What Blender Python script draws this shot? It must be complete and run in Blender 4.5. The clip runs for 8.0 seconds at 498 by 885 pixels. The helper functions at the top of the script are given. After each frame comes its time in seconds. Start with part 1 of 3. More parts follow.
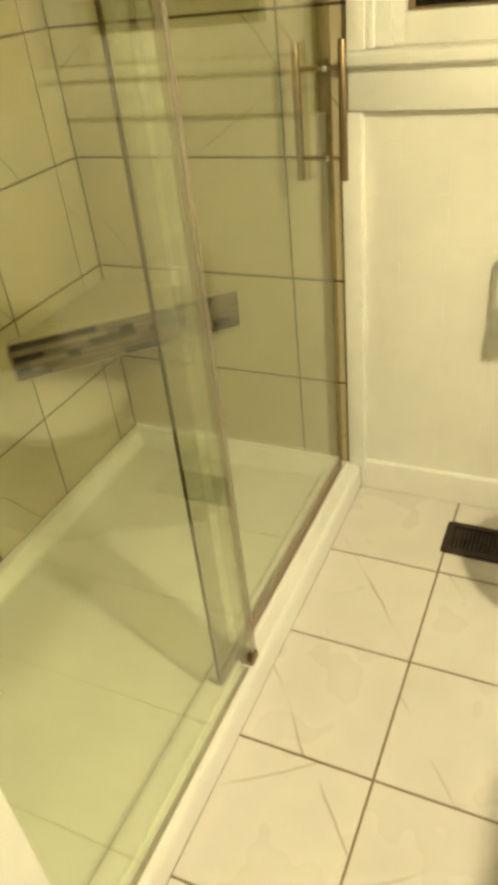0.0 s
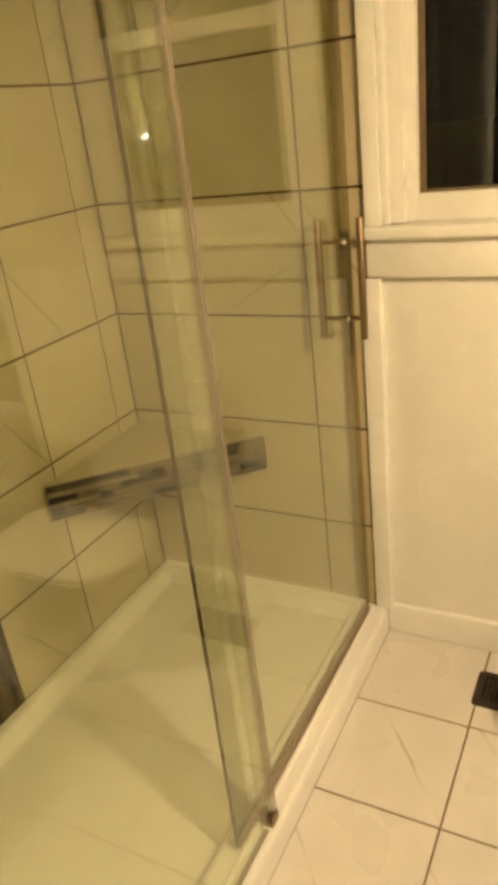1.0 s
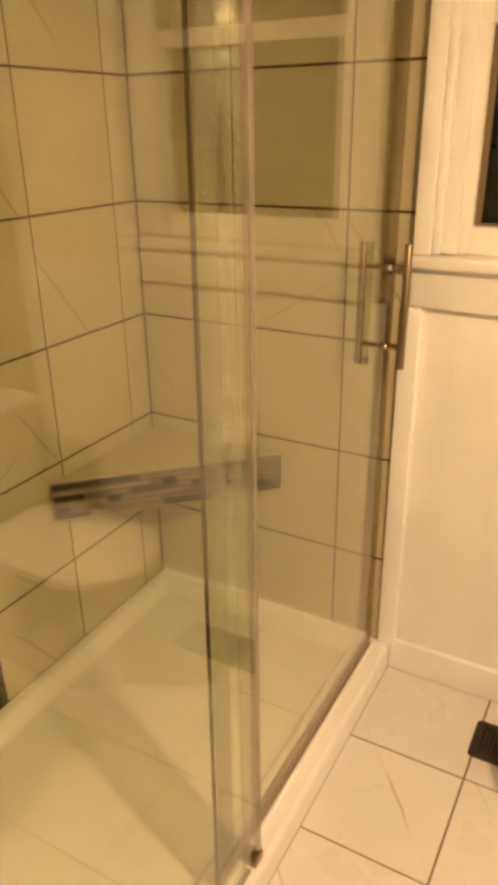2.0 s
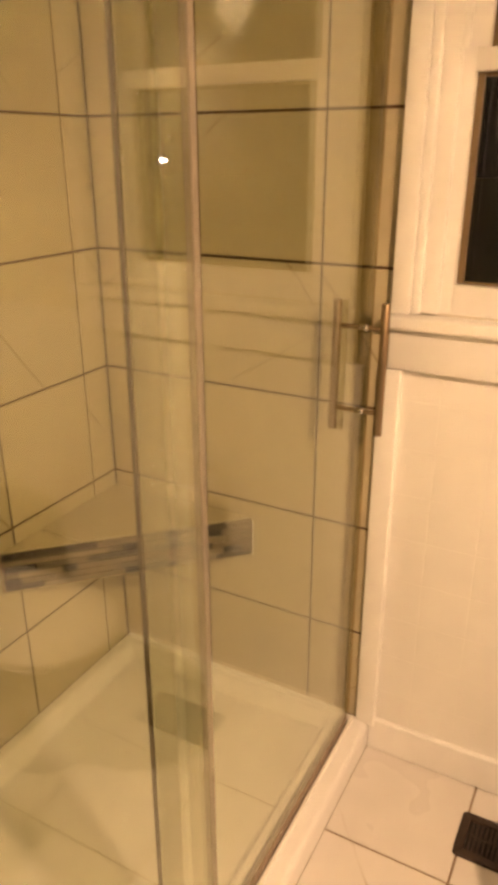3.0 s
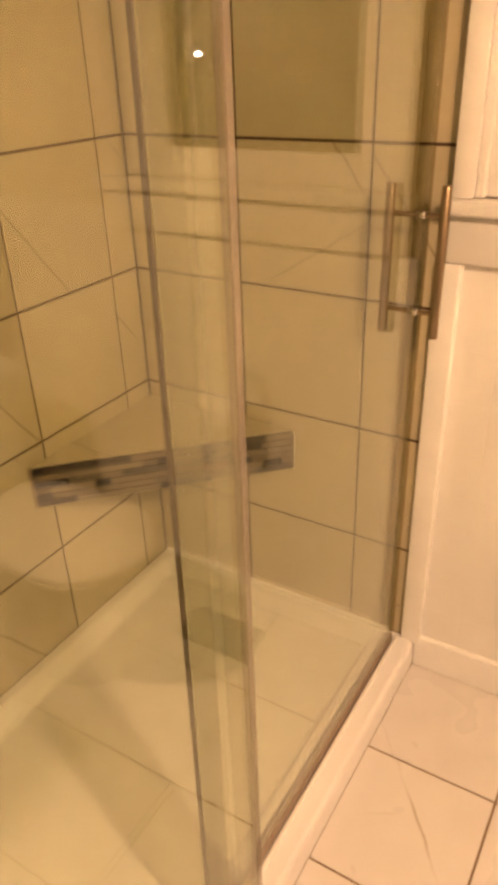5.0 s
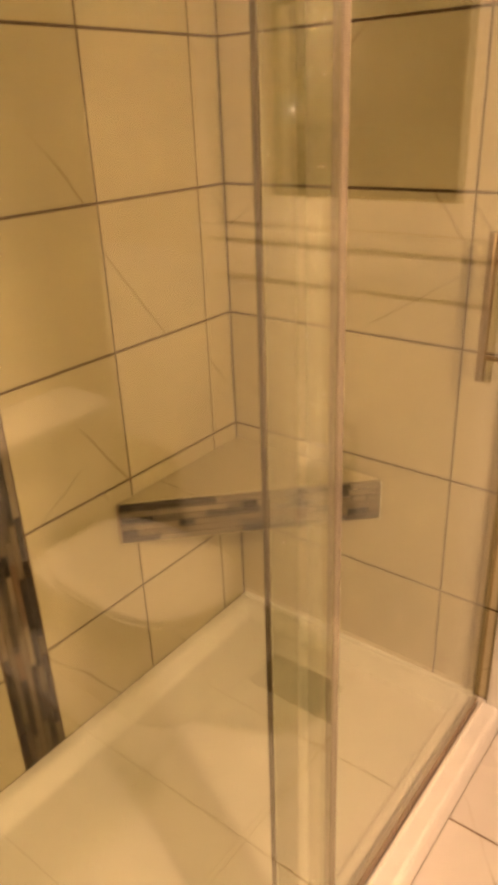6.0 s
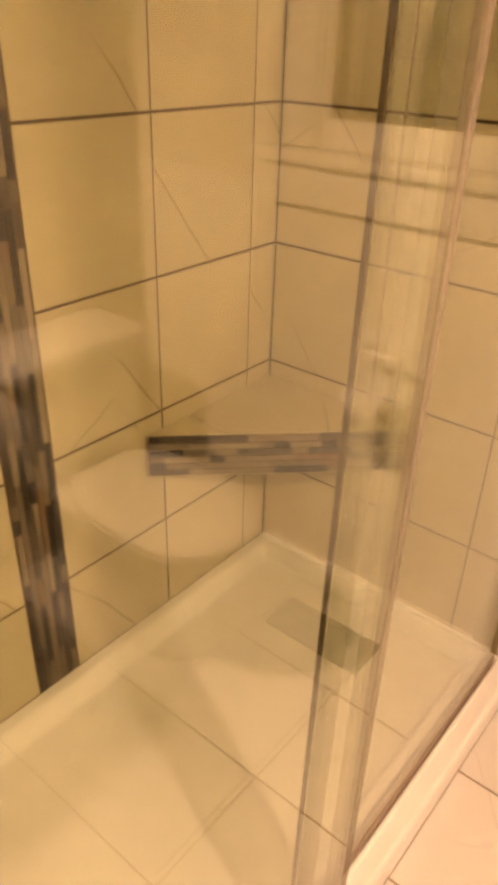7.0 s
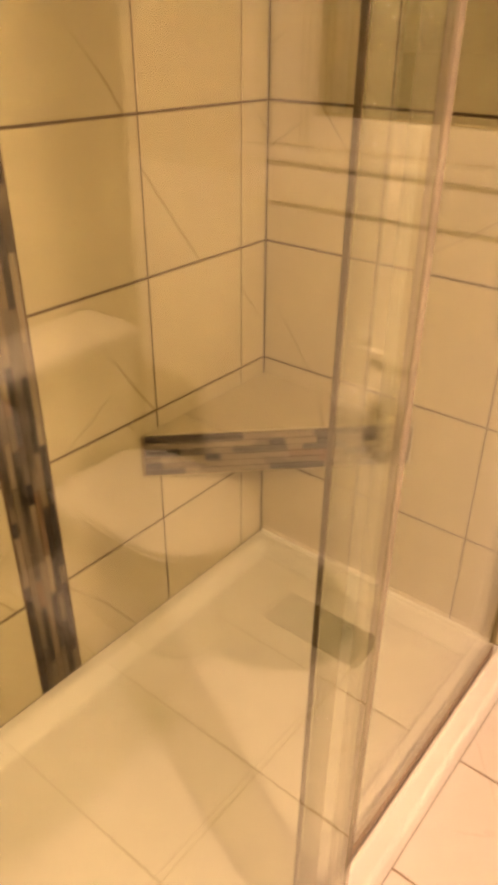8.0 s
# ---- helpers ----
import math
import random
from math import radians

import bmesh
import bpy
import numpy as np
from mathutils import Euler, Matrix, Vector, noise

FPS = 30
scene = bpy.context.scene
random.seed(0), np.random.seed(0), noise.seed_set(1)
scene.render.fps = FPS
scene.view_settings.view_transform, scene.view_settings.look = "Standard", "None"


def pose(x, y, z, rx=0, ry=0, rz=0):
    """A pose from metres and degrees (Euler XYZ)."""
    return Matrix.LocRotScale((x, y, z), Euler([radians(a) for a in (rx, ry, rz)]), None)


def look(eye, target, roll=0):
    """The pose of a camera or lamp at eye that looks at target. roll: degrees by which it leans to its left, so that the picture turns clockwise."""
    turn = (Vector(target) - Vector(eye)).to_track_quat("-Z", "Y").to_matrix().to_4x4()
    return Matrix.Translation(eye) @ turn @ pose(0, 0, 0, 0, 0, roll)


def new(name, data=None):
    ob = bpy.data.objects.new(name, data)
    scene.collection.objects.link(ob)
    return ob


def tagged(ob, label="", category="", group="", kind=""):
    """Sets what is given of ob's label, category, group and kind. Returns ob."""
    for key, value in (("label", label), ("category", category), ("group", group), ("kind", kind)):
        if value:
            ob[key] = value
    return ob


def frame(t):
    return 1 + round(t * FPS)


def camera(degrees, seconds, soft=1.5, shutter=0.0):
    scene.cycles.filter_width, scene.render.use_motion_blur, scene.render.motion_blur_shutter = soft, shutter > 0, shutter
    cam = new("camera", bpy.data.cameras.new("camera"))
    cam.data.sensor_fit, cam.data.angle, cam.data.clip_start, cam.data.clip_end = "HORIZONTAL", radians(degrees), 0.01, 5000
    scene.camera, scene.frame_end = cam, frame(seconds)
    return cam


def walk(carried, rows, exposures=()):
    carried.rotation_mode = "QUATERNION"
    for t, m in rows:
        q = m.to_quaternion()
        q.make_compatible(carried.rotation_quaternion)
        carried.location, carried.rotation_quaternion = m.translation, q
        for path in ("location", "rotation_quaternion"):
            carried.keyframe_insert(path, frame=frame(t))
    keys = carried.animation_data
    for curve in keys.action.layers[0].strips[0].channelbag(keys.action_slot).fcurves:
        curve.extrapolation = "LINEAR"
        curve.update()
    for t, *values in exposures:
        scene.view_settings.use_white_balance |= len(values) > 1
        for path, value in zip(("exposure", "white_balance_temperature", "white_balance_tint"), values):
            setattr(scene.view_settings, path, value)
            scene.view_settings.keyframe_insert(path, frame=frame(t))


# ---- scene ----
cam = camera(38.2, 8.0, soft=4.8, shutter=0.4)
PATH = [
    (0, (1.325, -1.7, 1.385), (0.554, -0.232, 0.267), -6.8),
    (0.5, (1.341, -1.679, 1.43), (0.485, -0.179, 0.421), -7.5),
    (1, (1.364, -1.691, 1.453), (0.457, -0.106, 0.638), -7.1),
    (2.3, (1.266, -1.618, 1.477), (0.366, -0.011, 0.698), 0.3),
    (2.5, (1.268, -1.576, 1.493), (0.364, 0.044, 0.744), 0.4),
    (3, (1.243, -1.486, 1.51), (0.362, 0.145, 0.759), -0.2),
    (3.5, (1.241, -1.437, 1.516), (0.414, 0.222, 0.764), -1.3),
    (4, (1.219, -1.398, 1.463), (0.338, 0.148, 0.551), -2.3),
    (5.3, (1.184, -1.398, 1.448), (0.236, 0.076, 0.486), -2.0),
    (5.5, (1.18, -1.39, 1.449), (0.171, 0.086, 0.553), -2.2),
    (6, (1.164, -1.403, 1.444), (0.033, 0.014, 0.6), -2.4),
    (6.5, (1.099, -1.402, 1.425), (-0.013, -0.041, 0.471), -0.8),
    (7, (1.067, -1.408, 1.424), (-0.016, -0.058, 0.422), 1.8),
    (7.5, (1.071, -1.404, 1.419), (-0.025, -0.067, 0.414), 1.0),
    (8, (1.082, -1.408, 1.427), (0.0, -0.06, 0.421), 0.4),
]
EXPOSURES = [
    (0.0, 0.54, 5480, -5),
    (0.5, 0.40, 5880, 2),
    (1.0, 0.32, 6400, 14),
    (2.5, 0.42, 7000, 35),
    (3.5, 0.42, 6900, 42),
    (5.5, 0.47, 7200, 45),
    (6.5, 0.56, 7000, 46),
    (8.0, 0.72, 6900, 47),
]
walk(cam, [(t, look(eye, target, roll)) for t, eye, target, roll in PATH], EXPOSURES)

# ---- night outside, one shaded bulb inside ----
world = bpy.data.worlds.new("night")
scene.world = world
world.use_nodes = True
world.node_tree.nodes["Background"].inputs["Color"].default_value = (0.25, 0.35, 0.6, 1)
world.node_tree.nodes["Background"].inputs["Strength"].default_value = 0.002
scene.cycles.caustics_reflective = False
BULB = (1.0, 0.73, 0.365)
BULB_STRENGTH = 400.0

light = bpy.data.lights.new("vanity_bulb", "AREA")
light.shape, light.size, light.energy, light.color = "DISK", 0.10, 29.0, BULB
bulb = new("vanity_bulb", light)
bulb.matrix_world = look((1.88, -1.235, 1.955), (1.88, -1.235, 0.0))

# plan, in metres: x from the shower's long wall, y from the window wall, z from the bathroom floor
TILE, GROUT = 0.3075, 0.0050
DOOR_X, PANEL_X = 0.752, 0.786
NEAR_Y = -1.417
ROOM_X, ROOM_Y, ROOM_Z = 2.05, -2.7, 2.4


# ---- node helpers ----
class Nodes:
    def __init__(self, name):
        self.mat = bpy.data.materials.new(name)
        self.mat.use_nodes = True
        self.tree = self.mat.node_tree
        self.bsdf = self.tree.nodes["Principled BSDF"]
        self.out = self.tree.nodes["Material Output"]

    def add(self, kind, **inputs):
        n = self.tree.nodes.new(kind)
        for key, value in inputs.items():
            key = key.replace("_", " ")
            if hasattr(value, "is_output"):
                self.tree.links.new(value, n.inputs[key])
            else:
                n.inputs[key].default_value = value
        return n

    def link(self, a, b):
        self.tree.links.new(a, b)

    def math(self, op, a, b=None, c=None):
        n = self.tree.nodes.new("ShaderNodeMath")
        n.operation = op
        for i, v in enumerate((a, b, c)):
            if v is None:
                continue
            if hasattr(v, "is_output"):
                self.link(v, n.inputs[i])
            else:
                n.inputs[i].default_value = v
        return n.outputs[0]

    def ramp(self, value, stops, constant=False):
        n = self.tree.nodes.new("ShaderNodeValToRGB")
        if constant:
            n.color_ramp.interpolation = "CONSTANT"
        els = n.color_ramp.elements
        while len(els) < len(stops):
            els.new(0.5)
        for e, (p, c) in zip(els, stops):
            e.position = p
            e.color = c if len(c) == 4 else (*c, 1)
        self.link(value, n.inputs[0])
        return n.outputs[0]

    def mix(self, fac, a, b):
        n = self.tree.nodes.new("ShaderNodeMix")
        n.data_type = "RGBA"
        for i, v in ((0, fac), (6, a), (7, b)):
            if hasattr(v, "is_output"):
                self.link(v, n.inputs[i])
            else:
                n.inputs[i].default_value = v if i == 0 else (*v, 1)
        return n.outputs[2]

    def bump(self, height, strength, distance):
        n = self.add("ShaderNodeBump", Strength=strength, Distance=distance, Height=height)
        self.link(n.outputs[0], self.bsdf.inputs["Normal"])

    def set(self, **inputs):
        for key, value in inputs.items():
            key = key.replace("_", " ")
            if hasattr(value, "is_output"):
                self.link(value, self.bsdf.inputs[key])
            else:
                self.bsdf.inputs[key].default_value = value
        return self.mat


def coords(n, shift=0.0):
    """Object coordinates, moved by a chance amount for each object."""
    c = n.add("ShaderNodeTexCoord").outputs["Object"]
    if not shift:
        return c
    r = n.add("ShaderNodeObjectInfo").outputs["Random"]
    m = n.add("ShaderNodeVectorMath")
    m.operation = "MULTIPLY_ADD"
    comb = n.add("ShaderNodeCombineXYZ", X=r, Y=r, Z=r)
    n.link(comb.outputs[0], m.inputs[0])
    m.inputs[1].default_value = (shift, shift * 0.37, shift * 1.9)
    n.link(c, m.inputs[2])
    return m.outputs[0]


def marble(name, base, vein, rough, strength):
    """Glazed porcelain printed with thin, broken grey veins and faint clouds."""
    n = Nodes(name)
    c = coords(n, 41.0)
    where = n.add("ShaderNodeTexNoise", Vector=c, Scale=4.2, Detail=1.0).outputs[0]
    cloud = n.add("ShaderNodeTexNoise", Vector=c, Scale=6.0, Detail=2.0).outputs[0]
    veins = []
    for dx, dy, apart, wobble, size in ((0.80, 0.60, 0.27, 0.038, 5.0), (-0.55, 0.83, 0.33, 0.042, 6.0)):
        along = n.add("ShaderNodeVectorMath")
        along.operation = "DOT_PRODUCT"
        n.link(c, along.inputs[0])
        along.inputs[1].default_value = (dx, dy, 0.35)
        stray = n.add("ShaderNodeTexNoise", Vector=c, Scale=size, Detail=4.0, Roughness=0.5).outputs[0]
        bent = n.math("MULTIPLY_ADD", stray, wobble, along.outputs["Value"])
        off = n.math("MULTIPLY", n.math("PINGPONG", bent, apart), 45.0)
        veins.append(n.ramp(off, [(0.0, (1, 1, 1)), (0.08, (0.6, 0.6, 0.6)), (0.20, (0, 0, 0))]))
    v1, v2 = veins
    seen = n.ramp(where, [(0.40, (0, 0, 0)), (0.56, (1, 1, 1))])
    seen2 = n.ramp(where, [(0.40, (1, 1, 1)), (0.52, (0, 0, 0))])
    amount = n.math("MULTIPLY", n.math("MAXIMUM", n.math("MULTIPLY", v1, seen), n.math("MULTIPLY", n.math("MULTIPLY", v2, seen2), 0.7)), strength)
    body = n.mix(n.ramp(cloud, [(0.25, (0, 0, 0)), (0.80, (1, 1, 1))]), base, tuple(0.90 * v for v in base))
    tone = n.add("ShaderNodeObjectInfo").outputs["Random"]
    hsv = n.add("ShaderNodeHueSaturation", Color=n.mix(amount, body, vein), Value=n.math("MULTIPLY_ADD", tone, 0.05, 0.97))
    n.bump(n.add("ShaderNodeTexNoise", Vector=c, Scale=4.0, Detail=1.0).outputs[0], 0.03, 0.006)
    return n.set(Base_Color=hsv.outputs[0], Roughness=n.math("MULTIPLY_ADD", cloud, 0.12, rough), Specular_IOR_Level=0.5)


def plain(name, base, rough, vary=0.08, scale=9.0, bump=0.05, metal=0.0, shift=0.0, fine=120.0):
    """Paint, plastic, enamel, metal: one colour with faint large and small unevenness."""
    n = Nodes(name)
    c = coords(n, shift)
    a = n.add("ShaderNodeTexNoise", Vector=c, Scale=scale, Detail=4.0).outputs[0]
    b = n.add("ShaderNodeTexNoise", Vector=c, Scale=fine, Detail=2.0).outputs[0]
    col = n.mix(n.ramp(a, [(0.35, (0, 0, 0)), (0.7, (1, 1, 1))]), base, tuple((1 - vary) * v for v in base))
    if bump:
        n.bump(n.math("ADD", a, n.math("MULTIPLY", b, 0.3)), bump, 0.003)
    return n.set(Base_Color=col, Roughness=n.math("MULTIPLY_ADD", b, 0.12, rough - 0.06), Metallic=metal)


def brushed(name, base, rough):
    n = Nodes(name)
    c = n.add("ShaderNodeTexCoord").outputs["Object"]
    m = n.add("ShaderNodeMapping", Vector=c)
    m.inputs["Scale"].default_value = (400, 400, 6)
    a = n.add("ShaderNodeTexNoise", Vector=m.outputs[0], Scale=1.0, Detail=3.0).outputs[0]
    n.bump(a, 0.1, 0.001)
    return n.set(Base_Color=(*base, 1), Metallic=1.0, Roughness=n.math("MULTIPLY_ADD", a, 0.2, rough))


def clear_glass(name, tint, f0=0.062):
    """A sheet of clear glass: tinted straight-through light, and gloss that rises at glancing angles."""
    n = Nodes(name)
    n.tree.nodes.remove(n.bsdf)
    facing = n.add("ShaderNodeLayerWeight", Blend=0.5).outputs["Facing"]
    gloss = n.math("MULTIPLY_ADD", n.math("POWER", facing, 5.0), 1.0 - f0, f0)
    c = n.add("ShaderNodeTexCoord").outputs["Object"]
    smear = n.add("ShaderNodeTexNoise", Vector=c, Scale=5.0, Detail=5.0, Roughness=0.6).outputs[0]
    t = n.add("ShaderNodeBsdfTransparent", Color=(*tint, 1))
    g = n.add("ShaderNodeBsdfGlossy", Color=(1, 1, 1, 1), Roughness=n.ramp(smear, [(0.45, (0.0, 0.0, 0.0)), (0.9, (0.015, 0.015, 0.015))]))
    mix = n.add("ShaderNodeMixShader", Fac=gloss)
    n.link(t.outputs[0], mix.inputs[1])
    n.link(g.outputs[0], mix.inputs[2])
    n.link(mix.outputs[0], n.out.inputs["Surface"])
    return n.mat


def clear_vinyl(name, base, through_part, rough=0.35):
    """Cloudy vinyl: part of the light goes straight through, the rest is scattered."""
    n = Nodes(name)
    n.set(Base_Color=(*base, 1), Roughness=rough)
    t = n.add("ShaderNodeBsdfTransparent", Color=(0.96, 0.95, 0.91, 1))
    d = n.add("ShaderNodeBsdfTranslucent", Color=(*base, 1))
    m1 = n.add("ShaderNodeMixShader", Fac=0.5)
    n.link(n.bsdf.outputs[0], m1.inputs[1])
    n.link(d.outputs[0], m1.inputs[2])
    m2 = n.add("ShaderNodeMixShader", Fac=through_part)
    n.link(m1.outputs[0], m2.inputs[1])
    n.link(t.outputs[0], m2.inputs[2])
    n.link(m2.outputs[0], n.out.inputs["Surface"])
    return n.mat


def glow(name, colour, strength):
    n = Nodes(name)
    return n.set(Base_Color=(0.8, 0.8, 0.8, 1), Emission_Color=(*colour, 1), Emission_Strength=strength)


def mosaic_mix(name):
    """Strips of stone and glass: browns, greys and tans by chance, each with its own streaks."""
    n = Nodes(name)
    r = n.add("ShaderNodeObjectInfo").outputs["Random"]
    c = coords(n, 23.0)
    m = n.add("ShaderNodeMapping", Vector=c)
    m.inputs["Scale"].default_value = (14, 90, 40)
    streak = n.add("ShaderNodeTexNoise", Vector=m.outputs[0], Scale=1.0, Detail=4.0, Roughness=0.65).outputs[0]
    tone = n.ramp(r, [(0.0, (0.22, 0.165, 0.095)), (0.14, (0.012, 0.009, 0.005)), (0.30, (0.29, 0.235, 0.15)), (0.44, (0.065, 0.046, 0.026)), (0.56, (0.36, 0.30, 0.20)),
                      (0.66, (0.022, 0.016, 0.009)), (0.80, (0.165, 0.13, 0.082)), (0.93, (0.22, 0.125, 0.06))], constant=True)
    hsv = n.add("ShaderNodeHueSaturation", Color=tone, Value=n.math("MULTIPLY_ADD", streak, 1.0, 0.12))
    n.bump(streak, 0.2, 0.002)
    n.set(Specular_IOR_Level=0.3)
    return n.set(Base_Color=hsv.outputs[0], Roughness=n.ramp(r, [(0.0, (0.5, 0.5, 0.5)), (0.14, (0.12, 0.12, 0.12)), (0.26, (0.45, 0.45, 0.45)), (0.68, (0.1, 0.1, 0.1)), (0.78, (0.4, 0.4, 0.4))], constant=True))


M_WALL_TILE = marble("wall_porcelain", (0.545, 0.49, 0.335), (0.21, 0.14, 0.07), 0.16, 0.6)
M_FLOOR_TILE = marble("floor_porcelain", (0.72, 0.695, 0.665), (0.30, 0.23, 0.15), 0.22, 0.7)
M_GROUT = plain("grey_brown_grout", (0.085, 0.042, 0.014), 0.9, vary=0.3, scale=30.0, bump=0.3)
M_FLOOR_GROUT = plain("floor_grout", (0.27, 0.185, 0.12), 0.9, vary=0.3, scale=30.0, bump=0.3)
M_MOSAIC = mosaic_mix("stone_and_glass_strips")
M_PAINT = plain("wall_paint", (0.70, 0.66, 0.58), 0.55, vary=0.05, scale=3.0, bump=0.06)
M_SHADED_PAINT = plain("shaded_brown_paint", (0.06, 0.047, 0.034), 0.6, vary=0.08, scale=3.0, bump=0.06)
M_BOARD = plain("tileboard_paint", (0.86, 0.85, 0.81), 0.38, vary=0.05, scale=4.0, bump=0.06)
M_TRIM = plain("white_gloss_trim", (0.92, 0.915, 0.89), 0.34, vary=0.05, scale=12.0, bump=0.06)
M_CEIL = plain("ceiling_paint", (0.66, 0.64, 0.59), 0.8, vary=0.04, scale=3.0)
M_ACRYLIC = plain("white_acrylic", (0.88, 0.875, 0.87), 0.18, vary=0.05, scale=4.0, bump=0.05)
M_CHINA = plain("white_vitreous_china", (0.86, 0.85, 0.82), 0.12, vary=0.02, scale=4.0, bump=0.0)
M_SEAT = plain("white_seat_plastic", (0.87, 0.86, 0.83), 0.2, vary=0.02, scale=4.0, bump=0.0)
M_NICKEL = brushed("brushed_nickel", (0.33, 0.25, 0.165), 0.24)
M_CHROME = plain("polished_chrome", (0.8, 0.78, 0.74), 0.1, vary=0.03, bump=0.0, metal=1.0)
M_GLASS = clear_glass("shower_glass", (0.961, 0.980, 0.910))
M_EDGE = plain("green_glass_edge", (0.075, 0.05, 0.022), 0.3, vary=0.15, scale=20.0, bump=0.0)
M_WINDOW_GLASS = clear_glass("window_glass", (0.97, 0.98, 0.97), 0.035)
M_SEAL = clear_vinyl("cloudy_vinyl", (0.78, 0.74, 0.66), 0.865)
M_CLEAR = clear_vinyl("clear_vinyl", (0.80, 0.74, 0.68), 0.93)
M_SEAL_EDGE = clear_vinyl("grey_vinyl_lip", (0.60, 0.53, 0.48), 0.62, 0.5)
M_SWEEP = plain("brown_grey_vinyl", (0.31, 0.24, 0.175), 0.45, vary=0.15, scale=20.0, bump=0.0)
M_SEAL_BAND = clear_glass("smoky_vinyl", (0.92, 0.885, 0.80), 0.01)
M_BRONZE = plain("dark_bronze_enamel", (0.032, 0.018, 0.012), 0.42, vary=0.25, scale=25.0, bump=0.1, metal=0.3)
M_DUCT_SHADE = plain("duct_shade", (0.012, 0.011, 0.01), 0.9, bump=0.0)
M_PAPER = plain("soft_tissue", (0.93, 0.92, 0.89), 0.95, vary=0.04, scale=40.0, bump=0.2)
M_CARD = plain("cardboard", (0.36, 0.27, 0.18), 0.9, vary=0.1, scale=30.0)
M_PLASTIC = plain("white_plastic", (0.93, 0.92, 0.89), 0.3, vary=0.03, bump=0.0)
M_BULB = glow("lit_bulb", BULB, BULB_STRENGTH)
M_SHADE = glow("glowing_frosted_shade", BULB, 0.05 * BULB_STRENGTH)
M_BULB.cycles.emission_sampling = M_SHADE.cycles.emission_sampling = "NONE"
M_YARD_BULB = glow("lit_yard_bulb", (0.95, 0.97, 1.0), 700.0)
M_YARD_BULB.cycles.emission_sampling = 'NONE'
M_POST = plain("black_post", (0.03, 0.03, 0.03), 0.5)
M_SOIL = plain("night_lawn", (0.04, 0.055, 0.025), 0.95, vary=0.4, scale=2.0, bump=0.3)
M_GLAZING = plain("glazing_bead", (0.17, 0.12, 0.06), 0.45, vary=0.15, scale=15.0)


# ---- mesh helpers ----
def finish(bm, name, mat, smooth=None):
    me = bpy.data.meshes.new(name)
    bmesh.ops.recalc_face_normals(bm, faces=bm.faces[:])
    if smooth is not None:
        for f in bm.faces:
            f.smooth = True
        for e in bm.edges:
            if len(e.link_faces) == 2 and e.calc_face_angle(0) > radians(smooth):
                e.smooth = False
    bm.to_mesh(me)
    bm.free()
    me.materials.append(mat)
    return me


def box(x0, x1, y0, y1, z0, z1, bevel=0.0, seg=2, bm=None):
    b = bmesh.new()
    bmesh.ops.create_cube(b, size=1.0, matrix=Matrix.Translation(((x0 + x1) / 2, (y0 + y1) / 2, (z0 + z1) / 2)) @ Matrix.Diagonal((x1 - x0, y1 - y0, z1 - z0, 1)))
    if bevel:
        bmesh.ops.bevel(b, geom=b.edges[:], offset=bevel, segments=seg, affect="EDGES", profile=0.5)
    return merge(bm, b)


def merge(bm, b):
    if bm is None:
        return b
    me = bpy.data.meshes.new("tmp")
    b.to_mesh(me)
    b.free()
    bm.from_mesh(me)
    bpy.data.meshes.remove(me)
    return bm


def rod(p, q, r, seg=20, bevel=0.0, r2=None, bm=None):
    p, q = Vector(p), Vector(q)
    b = bmesh.new()
    m = Matrix.Translation((p + q) / 2) @ (q - p).to_track_quat("Z", "Y").to_matrix().to_4x4()
    bmesh.ops.create_cone(b, cap_ends=True, segments=seg, radius1=r, radius2=r if r2 is None else r2, depth=(q - p).length, matrix=m)
    if bevel:
        rims = [e for e in b.edges if any(len(f.verts) > 4 for f in e.link_faces)]
        bmesh.ops.bevel(b, geom=rims, offset=bevel, segments=2, affect="EDGES", profile=0.5)
    return merge(bm, b)


def ball(c, r, bm=None, squash=1.0):
    b = bmesh.new()
    bmesh.ops.create_uvsphere(b, u_segments=28, v_segments=16, radius=r, matrix=Matrix.Translation(c) @ Matrix.Diagonal((1, 1, squash, 1)))
    return merge(bm, b)


def loft(rings, cap=True, bm=None):
    """Skin over rings of points, each ring with the same count."""
    b = bmesh.new()
    vs = [[b.verts.new(p) for p in ring] for ring in rings]
    k = len(rings[0])
    for a, c in zip(vs, vs[1:]):
        for i in range(k):
            b.faces.new((a[i], a[(i + 1) % k], c[(i + 1) % k], c[i]))
    if cap:
        b.faces.new(vs[0][::-1])
        b.faces.new(vs[-1])
    return merge(bm, b)


def tube(path, r, seg=12, bm=None):
    path = [Vector(p) for p in path]
    rings = []
    for i, p in enumerate(path):
        d = (path[min(i + 1, len(path) - 1)] - path[max(i - 1, 0)]).normalized()
        a = d.orthogonal().normalized() if i == 0 else (a - d * a.dot(d)).normalized()
        c = d.cross(a)
        rings.append([p + r * (math.cos(2 * math.pi * j / seg) * a + math.sin(2 * math.pi * j / seg) * c) for j in range(seg)])
    return loft(rings, True, bm)


def prism(points, z0, z1, bm=None, bevel=0.0):
    """An upright block over a polygon in plan."""
    b = loft([[(x, y, z0) for x, y in points], [(x, y, z1) for x, y in points]])
    if bevel:
        bmesh.ops.recalc_face_normals(b, faces=b.faces[:])
        bmesh.ops.bevel(b, geom=b.edges[:], offset=bevel, segments=2, affect="EDGES", profile=0.5)
    return merge(bm, b)


ORIGIN = {}


